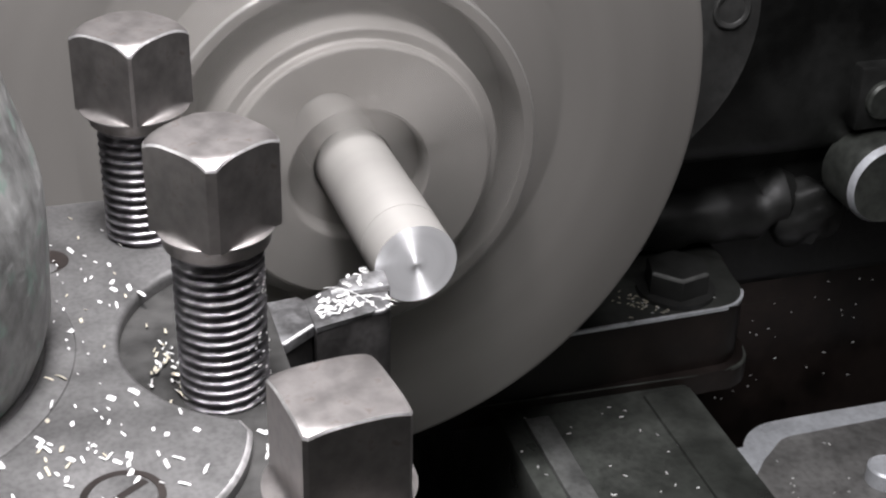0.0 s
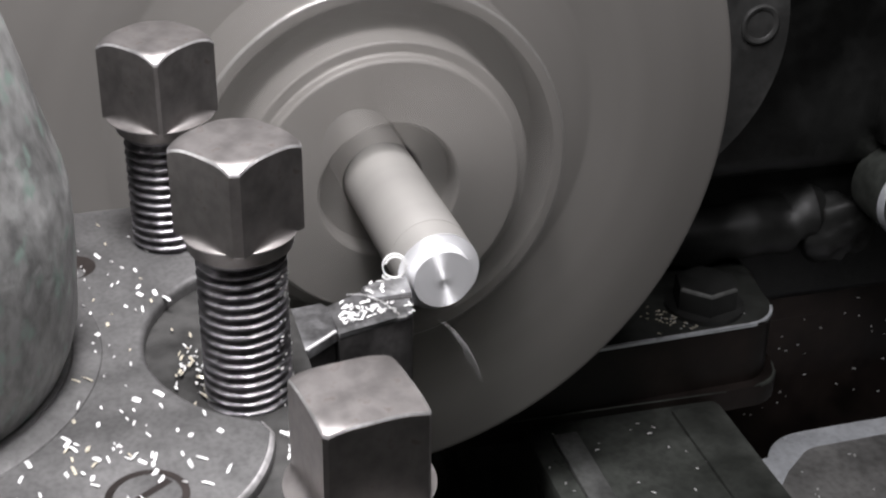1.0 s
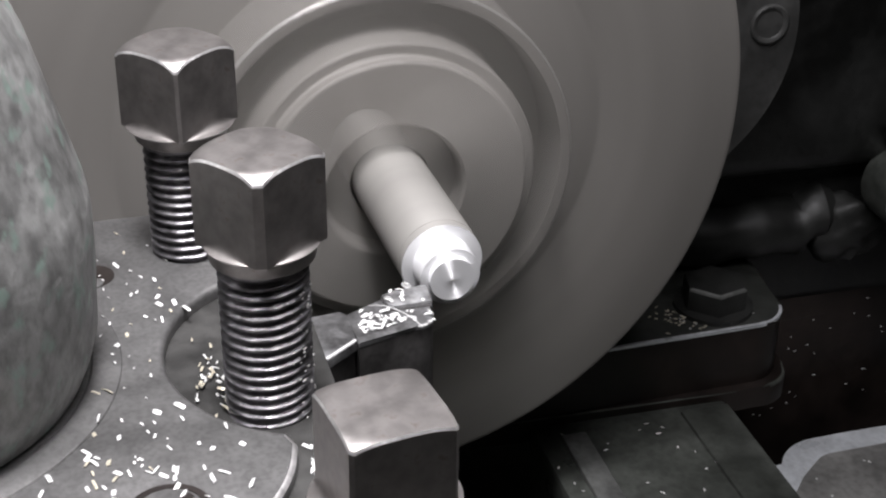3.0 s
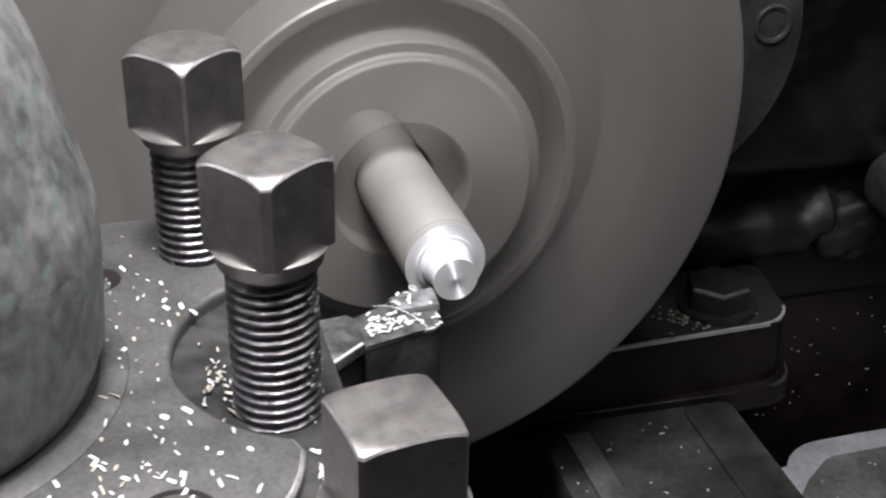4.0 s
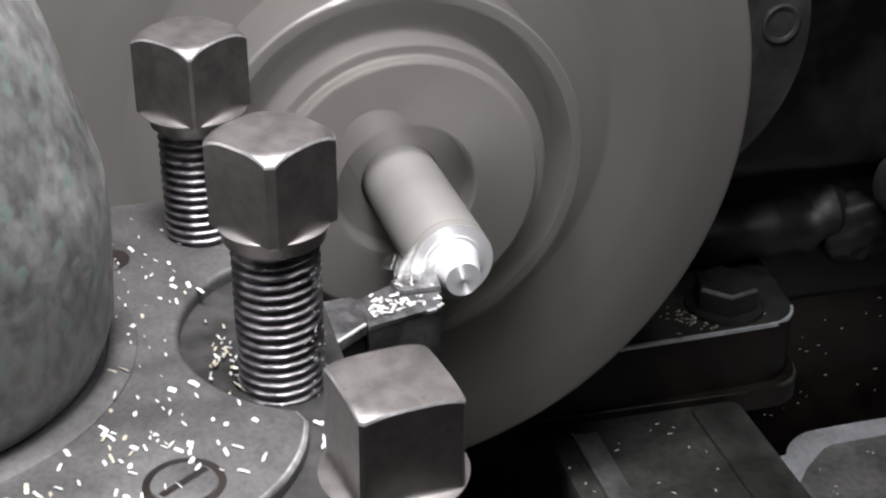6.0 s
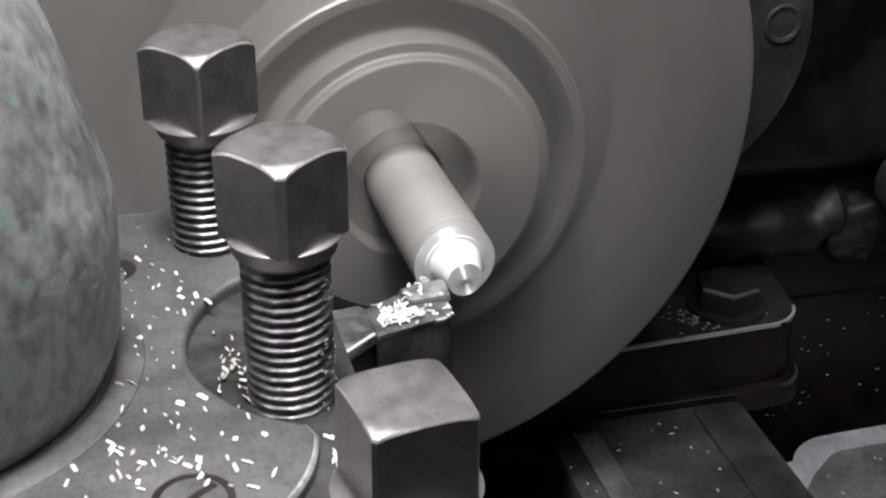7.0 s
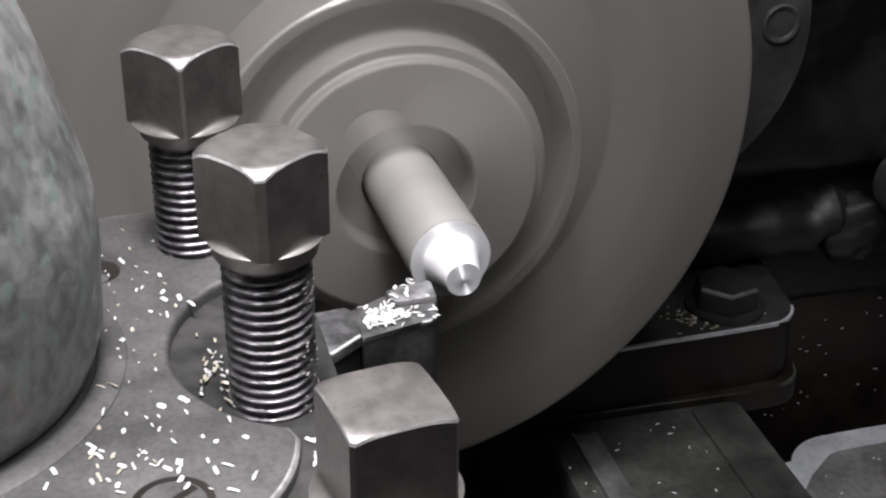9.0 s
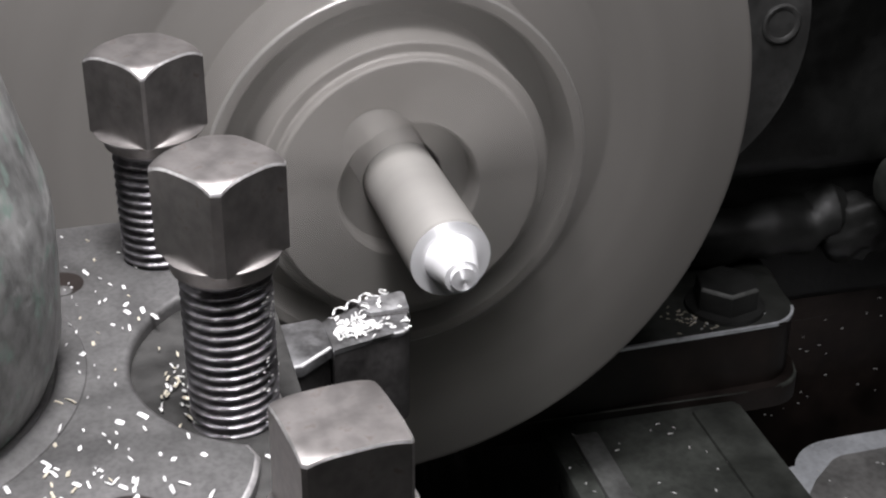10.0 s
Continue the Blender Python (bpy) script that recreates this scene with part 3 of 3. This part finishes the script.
def swarf():
    rng = random.Random(7)
    pile = holder("swarf", "bright loose aluminium and brass chips lying on the tool post", "metal chips", kind="stuff")
    bright, brassy = bmesh.new(), bmesh.new()

    def drop(x, y, z, size=1.0, bm=None):
        bm = bm or (brassy if rng.random() < 0.16 else bright)
        flake(bm, (x, y, z), rng.uniform(-0.6, 1.0), rng.uniform(0.10, 0.25) * size, rng.uniform(0.042, 0.085) * size, rng.uniform(0.6, 3.5), rng.uniform(-0.7, 0.7))

    def top(x, y):
        return 2.605 if math.hypot(x - HUB[0], y - HUB[1]) < 4.72 else 2.555

    for x, y in CHIPS:
        drop(x, y, top(x, y), 1.0 if rng.random() < 0.75 else 0.7)
    for i in range(34):
        x, y = rng.uniform(3.9, 13.0), rng.uniform(-8.2, -6.9)
        if math.hypot(x - 9.54, y + 4.08) > 3.25:
            drop(x, y, top(x, y), 0.45)
    for i in range(170):
        a, r = rng.uniform(-0.6, 0.95), rng.uniform(4.8, 7.6)
        x, y = HUB[0] + r * math.cos(a), HUB[1] + r * math.sin(a)
        if 11.9 < x < 15.0 and y < -6.4:
            drop(x, y, 2.555, rng.uniform(0.7, 1.15))
    for i in range(50):
        x, y = rng.gauss(10.0, 0.6), rng.gauss(-6.2, 0.22)
        if math.hypot(x - 9.54, y + 4.08) < 2.95:
            drop(x, y, 2.27 + abs(rng.gauss(0, 0.06)), 0.68, brassy if rng.random() < 0.45 else bright)
    for i in range(16):
        drop(rng.uniform(10.6, 11.3), rng.gauss(-6.12, 0.12), 2.28 + abs(rng.gauss(0, 0.08)), 1.0, brassy if i % 2 else bright)
    for i in range(20):
        u = rng.random()
        drop(12.1 + 2.4 * u, -4.92 + -0.2 * u + rng.gauss(0, 0.06), 2.265, 0.9, bright)
    # bright dust caught in the thread
    for i in range(44):
        a, z = rng.gauss(0.85, 0.3), rng.uniform(2.1, 4.9)
        flake(bright, (11.0 + 0.81 * math.cos(a), -5.38 + 0.81 * math.sin(a), z), a + 1.57, rng.uniform(0.02, 0.07), 0.022, 2.0, rng.uniform(0.9, 1.7))
    part("aluminium_chips", bright, M_CHIP, pile)
    part("brass_chips", brassy, M_BRASS, pile, "golden brass chips")
    return pile


def tool_swarf():
    """Needles and broken curls caught on the cutting tool."""
    rng = random.Random(11)
    bm = bmesh.new()
    for i in range(42):
        u = rng.random()
        x, y = rng.gauss(4.95 - 0.1 * u, 0.2), -2.45 + 1.75 * u
        z = -0.15 + abs(rng.gauss(0, 0.05)) + (0.1 if x < 4.45 else 0)
        flake(bm, (x, y, z), rng.uniform(0, 6.28), rng.uniform(0.06, 0.20), rng.uniform(0.03, 0.11), rng.uniform(0.3, 3), rng.uniform(-0.35, 0.35))
    for i in range(22):
        flake(bm, (rng.gauss(5.12, 0.17), rng.gauss(-2.15, 0.22), -0.14 + abs(rng.gauss(0, 0.05))), rng.uniform(0, 6.28), rng.uniform(0.06, 0.26), rng.uniform(0.02, 0.06), rng.uniform(1, 6), rng.uniform(-0.5, 0.5))
    # a fresh ring of chip at the cutting edge
    flake(bm, (3.74, -0.95, 0.02), 0.3, 0.62, 0.05, 9.0, 1.3)
    for i in range(6):
        flake(bm, (rng.uniform(3.75, 4.2), rng.uniform(-1.6, -0.8), -0.05), rng.uniform(0, 6.28), rng.uniform(0.12, 0.3), 0.06, rng.uniform(3, 9), rng.uniform(-0.9, 0.9))
    return tagged(part("cut_chips", bm, M_CHIP), "fresh silver chips heaped on the cutting tool", "metal chips", kind="stuff")


def bed_swarf():
    rng = random.Random(5)
    bm = bmesh.new()
    for i in range(80):
        flake(bm, (rng.uniform(-9.2, 6), rng.uniform(7.2, 14.8), -14.98), rng.uniform(0, 6.28), rng.uniform(0.08, 0.2), 0.06, 3.0, rng.uniform(-0.5, 0.5))
    for i in range(16):
        flake(bm, (rng.uniform(-11.6, -10.3), rng.uniform(13.0, 16.8), -11.98), rng.uniform(0, 6.28), rng.uniform(0.06, 0.14), 0.05, 3.0)
    for i in range(90):
        flake(bm, (rng.uniform(-22, -15.8), rng.uniform(18.8, 30), -12.38), rng.uniform(0, 6.28), rng.uniform(0.06, 0.14), 0.05, 3.0, rng.uniform(-0.5, 0.5))
    # flecks stuck in the oil on the casting behind the bed
    for i in range(44):
        flake(bm, (-15.6, rng.uniform(18.9, 27.0), rng.uniform(-21.0, -12.9)), rng.uniform(-0.3, 0.3) + 1.57, rng.uniform(0.06, 0.15), rng.uniform(0.03, 0.06), 3.0, rng.uniform(1.2, 1.9))
    tagged(part("bed_chips", bm, M_CHIP), "tiny silver chips scattered on the oily bed", "metal chips", kind="stuff")
    bm = bmesh.new()
    for i in range(48):
        flake(bm, (min(-10.4, rng.gauss(-11.3, 0.6)), rng.gauss(13.7, 0.7), -11.98 + abs(rng.gauss(0, 0.04))), rng.uniform(0, 6.28), rng.uniform(0.1, 0.2), 0.06, 5.0)
    tagged(part("brass_bed_chips", bm, M_BRASS), "dull brass chips heaped by the foot bolt", "metal chips", kind="stuff")


def bracket_swarf():
    rng = random.Random(23)
    bm = bmesh.new()
    for i in range(46):
        x, y = rng.uniform(-10.2, -2.0), rng.uniform(18.5, 27.0)
        flake(bm, (x, y, -19.36), rng.uniform(0, 6.28), rng.uniform(0.05, 0.16), rng.uniform(0.03, 0.07), 3.0, rng.uniform(-0.5, 0.5))
    return tagged(part("bracket_chips", bm, M_CHIP), "tiny silver chips scattered on the oily bracket", "metal chips", kind="stuff")


def fresh_heap():
    """Needles matted together, cut from the bar in the third pass."""
    rng = random.Random(31)
    bm = bmesh.new()
    for i in range(60):
        u = abs(rng.gauss(0, 0.45))
        flake(bm, (rng.gauss(0, 0.22), -0.55 + u, abs(rng.gauss(0, 0.07))), rng.uniform(0, 6.28), rng.uniform(0.10, 0.34), rng.uniform(0.025, 0.06), rng.uniform(0.5, 5), rng.uniform(-0.6, 0.6))
    return tagged(part("matted_chips", bm, M_CHIP), "matted silver needle chips on the cutting tool", "metal chips", kind="stuff")


def curled_chip(turns, radius, width, pitch):
    """A loose curl of fresh chip."""
    bm = bmesh.new()
    n = int(18 * turns)
    rows = []
    for k in range(n + 1):
        a = 2 * math.pi * turns * k / n
        r = radius * (1 - 0.25 * k / n)
        c = Vector((r * math.cos(a), r * math.sin(a), pitch * turns * k / n))
        out = Vector((math.cos(a), math.sin(a), 0)) * 0.012
        up = Vector((0, 0, width / 2))
        rows.append([bm.verts.new(c + d) for d in (up + out, out - up, -up - out, up - out)])
    for p, q in zip(rows, rows[1:]):
        for i in range(4):
            bm.faces.new((p[i], p[(i + 1) % 4], q[(i + 1) % 4], q[i]))
    bm.faces.new(rows[0])
    bm.faces.new(rows[-1])
    return tagged(part("chip_curl", bm, M_CHIP), "bright curled aluminium chip flung from the tool", "metal chip", group="flung chips")


def needle_chip(length):
    bm = bmesh.new()
    flake(bm, (0, 0, 0), 0.0, length, 0.018, 0.6)
    return tagged(part("chip_needle", bm, M_CHIP), "thin bright needle of aluminium falling from the tool", "metal chip", group="flung chips")


CURLS = [curled_chip(1.6, 0.30, 0.14, 0.126), curled_chip(1.2, 0.24, 0.16, 0.144), curled_chip(3.2, 0.50, 0.02, 0.32), curled_chip(1.5, 0.42, 0.10, 0.5), curled_chip(0.8, 0.36, 0.10, 0.2), curled_chip(2.7, 0.085, 0.08, 0.42)]
NEEDLES = [needle_chip(1.3), needle_chip(1.6)]


bed_swarf()
SWARF = swarf()
TOOL_SWARF = tool_swarf()
BRACKET_SWARF = bracket_swarf()
HEAP = fresh_heap()
CHUCK = chuck()
BAR, LAYERS = workpiece()
POST = tool_post()
SADDLE = saddle()

# tool carriage: seconds, along the bed, across the bed
FEED = [(0.0, -0.078, -0.321), (0.3, -0.08, -0.33), (0.5, -0.139, -0.34), (1.0, -0.506, -0.338), (1.5, -0.984, -0.359), (1.7, -1.11, -0.36), (1.8, -1.10, -0.35),
        (2.0, -0.673, -0.357), (2.3, -0.30, -0.32), (2.5, -0.036, -0.199), (2.7, -0.07, -0.17), (3.8, -0.03, -0.22), (4.0, 0.094, -0.127), (4.2, 0.06, -0.04),
        (4.5, 0.0, 0.0), (5.0, -0.218, 0.002), (5.5, -0.693, -0.03), (5.7, -0.88, -0.06), (6.8, -0.16, 0.01), (7.0, -0.298, 0.014), (7.5, -0.798, -0.013),
        (7.8, -1.10, -0.05), (8.0, -1.174, -0.021), (8.3, -1.20, -0.05), (8.4, -1.20, -0.45), (8.47, -1.10, -0.965), (8.5, -1.086, -0.968), (8.53, -1.06, -0.968), (8.7, -0.50, -0.965), (8.8, -0.52, -0.95),
        (8.93, -0.31, -0.36), (9.0, -0.29, -0.285), (9.07, -0.29, -0.24), (9.2, -0.33, -0.05), (9.3, -0.34, -0.02), (9.5, -0.15, 0.117), (9.7, -0.12, 0.06), (9.8, -0.03, -0.60), (9.9, 0.0, -1.02), (10.0, 0.033, -1.031)]
# how far each layer has been turned back
TURNED = {
    "raw_skin": [(0.0, 0.0), (0.4, 0.05), (1.0, 0.42), (1.5, 0.87), (7.6, 0.87), (8.0, 1.08), (10.0, 1.08)],
    "first_cut": [(0.0, 0.0), (2.7, 0.0), (3.7, 0.8), (7.6, 0.85), (8.0, 1.07), (10.0, 1.07)],
    "second_cut": [(0.0, 0.0), (4.6, 0.0), (5.0, 0.16), (5.5, 0.56), (5.7, 0.62), (10.0, 0.62)],
    "third_cut": [(0.0, 0.0), (9.1, 0.0), (9.5, 0.1), (9.7, 0.12), (10.0, 0.12)],
}


def motions():
    spin = [(i / FPS, SPINDLE @ pose(0, 0, 0, 80 * i)) for i in range(301)]
    walk(CHUCK, spin)
    walk(BAR, spin)
    for name, rows in TURNED.items():
        walk(LAYERS[name], [(t, pose(-d * CM, 0, 0)) for t, d in rows])
    for thing in (POST, SWARF, TOOL_SWARF):
        walk(thing, [(t, pose(s * CM, c * CM, 0)) for t, s, c in FEED])
    # curls lie on the tool, stand up at the cutting edge and are flung off
    def on_tool(t, x, y, z, *turn):
        k = max(i for i, row in enumerate(FEED) if row[0] <= t + 1e-6)
        row = FEED[k]
        return t, pose((x + row[1]) * CM, (y + row[2]) * CM, z * CM, *turn)

    def free(t, at, *turn):
        return t, pose(at[0] * CM, at[1] * CM, at[2] * CM, *turn)

    walk(CURLS[0], [on_tool(0.0, 4.5, -1.8, -0.33, 8, 0, 0), on_tool(0.4, 4.5, -1.8, -0.33, 8, 0, 0), free(0.48, (4.60, -3.45, 0.85), 50, 20, 15), free(0.53, (4.60, -3.42, 0.98), 50, 20, 18), free(0.7, (4.89, -1.60, 1.28), 60, 20, 30), free(1.1, (4.89, -1.60, 1.28), 60, 60, 60), free(1.5, (4.89, -1.60, 1.28), 60, 20, 90),
                    free(1.8, (9.10, -4.00, 4.00), 30, 70, 120), free(2.2, (4.0, -6.0, -30.0), 0, 40, 160), free(2.5, (4.0, -6.0, -59.7), 0, 0, 180), free(10.0, (4.0, -6.0, -59.7), 0, 0, 180)])
    walk(CURLS[1], [on_tool(t, 4.7, -2.0, -0.36, 6, 0, 20) for t in (0.0, 0.5, 1.0, 1.5, 2.0, 2.5, 4.0, 4.5, 5.0)] + [on_tool(5.3, 3.9, -1.3, 0.2, 80, 30, 40),
                    free(5.5, (5.10, -2.60, 1.22), 40, 60, 60), free(5.8, (1.0, -5.0, -12.0), 0, 80, 90), free(6.2, (1.0, -5.5, -59.7), 0, 0, 100), free(10.0, (1.0, -5.5, -59.7), 0, 0, 100)])
    walk(CURLS[2], [on_tool(t, 3.3, -4.7, -2.22, 90, 0, 0) for t in (0.0, 0.5, 1.0, 1.5, 1.7, 2.0, 2.5, 3.8, 4.5, 5.0, 5.5, 5.7, 6.8, 7.0)] + [on_tool(7.3, 3.3, -2.7, -0.9, 90, 0, 5),
                    free(7.46, (4.20, -1.85, 1.52), 90, 0, 10), free(7.53, (4.30, -1.70, 1.80), 90, 4, 12), free(7.6, (7.60, -3.50, 3.91), 20, 70, 120), free(7.9, (0.0, -5.0, -15.0), 0, 60, 150), free(8.3, (0.0, -5.5, -59.7), 0, 0, 170), free(10.0, (0.0, -5.5, -59.7), 0, 0, 170)])
    walk(NEEDLES[0], [on_tool(0.0, 4.9, -1.2, -0.1, 0, 0, 70), on_tool(0.8, 4.9, -1.2, -0.1, 0, 0, 70), free(1.0, (6.00, -0.30, -0.42), 0, 60, 60), free(1.2, (7.0, 0.5, -14.0), 0, 70, 60),
                      free(1.7, (8.0, 0.8, -59.8), 0, 0, 60), free(10.0, (8.0, 0.8, -59.8), 0, 0, 60)])
    walk(NEEDLES[1], [on_tool(t, 4.7, -1.6, -0.1, 0, 0, 40) for t in (0.0, 0.5, 1.0, 1.5, 2.0, 2.5, 4.0, 4.5, 5.0)] + [on_tool(5.3, 5.2, -0.8, -0.3, 0, 60, 40),
                      free(5.43, (8.00, -0.48, -0.67), 0, 88, 40), free(5.5, (8.00, -0.48, -1.87), 0, 88, 40), free(5.57, (8.00, -0.48, -3.47), 0, 88, 40), free(6.0, (8.5, 0.5, -59.8), 0, 0, 40), free(10.0, (8.5, 0.5, -59.8), 0, 0, 40)])
    walk(CURLS[3], [on_tool(t, 3.4, -4.9, -2.3, 90, 0, 0) for t in (0.0, 0.5, 1.0, 1.5, 1.7, 2.0, 2.5, 3.8, 4.5, 5.0, 5.5, 5.7, 6.8, 7.0)] + [free(7.2, (4.6, -0.6, 0.6), 60, 20, 10), free(7.3, (6.2, 0.4, -0.4), 40, 60, 60),
                    free(7.4, (7.0, 0.31, -4.6), 80, 30, 40), free(7.5, (7.3, 0.3, -9.4), 100, 20, 20), free(8.0, (7.6, 0.4, -59.6), 0, 0, 90), free(10.0, (7.6, 0.4, -59.6), 0, 0, 90)])
    walk(CURLS[4], [on_tool(t, 3.4, -5.6, -2.3, 90, 0, 0) for t in (0.0, 0.5, 1.0, 1.5, 1.7, 2.0, 2.5, 3.8, 4.5, 5.0, 5.5, 5.7, 6.8, 7.0, 7.5, 7.8)] + [free(8.1, (3.6, -1.0, 0.5), 60, 20, 10), free(8.2, (4.7, -0.3, 0.2), 70, 40, 20),
                    free(8.3, (5.0, -0.25, -1.1), 80, 50, 20), free(8.4, (5.2, -0.2, -3.6), 80, 60, 20), free(8.9, (5.8, 0.2, -59.6), 0, 0, 40), free(10.0, (5.8, 0.2, -59.6), 0, 0, 40)])
    # a long tight curl springs off the last cut and comes to rest along the tip
    walk(CURLS[5], [on_tool(t, 3.4, -6.3, -2.3, 90, 0, 0) for t in (0.0, 0.5, 1.0, 1.5, 1.7, 2.0, 2.5, 3.8, 4.5, 5.0, 5.5, 5.7, 6.8, 7.0, 7.5, 7.8, 8.0, 8.3, 8.4, 8.47, 8.5, 8.53, 8.7, 8.8, 8.93, 9.0)] + [free(9.25, (3.6, -2.6, -0.6), 90, 0, 20), free(9.4, (4.3, -1.5, 0.2), 90, 10, 0),
                    free(9.5, (4.2, -2.0, 0.62), 90, 25, 50), free(9.6, (3.9, -1.9, 0.4), 90, 20, 80)] + [on_tool(t, 3.72, -1.38, -0.02, 90, 0, 32) for t in (9.7, 9.8, 9.9, 10.0)])
    # the mat of needles leaves the bar while the third pass is cut
    walk(HEAP, [(0.0, pose(0.6 * CM, 0, 0)), (5.8, pose(0.6 * CM, 0, 0))] + [free(6.1, (4.6, -1.6, 0.5), 0, 0, 20)] + [on_tool(t, 5.0, -1.85, -0.13) for t in (6.8, 7.0, 7.5, 7.8, 8.0, 8.3, 8.4, 8.47, 8.5, 8.53, 8.7, 8.8, 8.93, 9.0, 9.07, 9.2, 9.3, 9.5, 9.7, 9.8, 9.9, 10.0)])
    for thing in (SADDLE, BRACKET_SWARF):
        walk(thing, [(t, pose(s * CM, 0, 0)) for t, s, c in FEED])


motions()
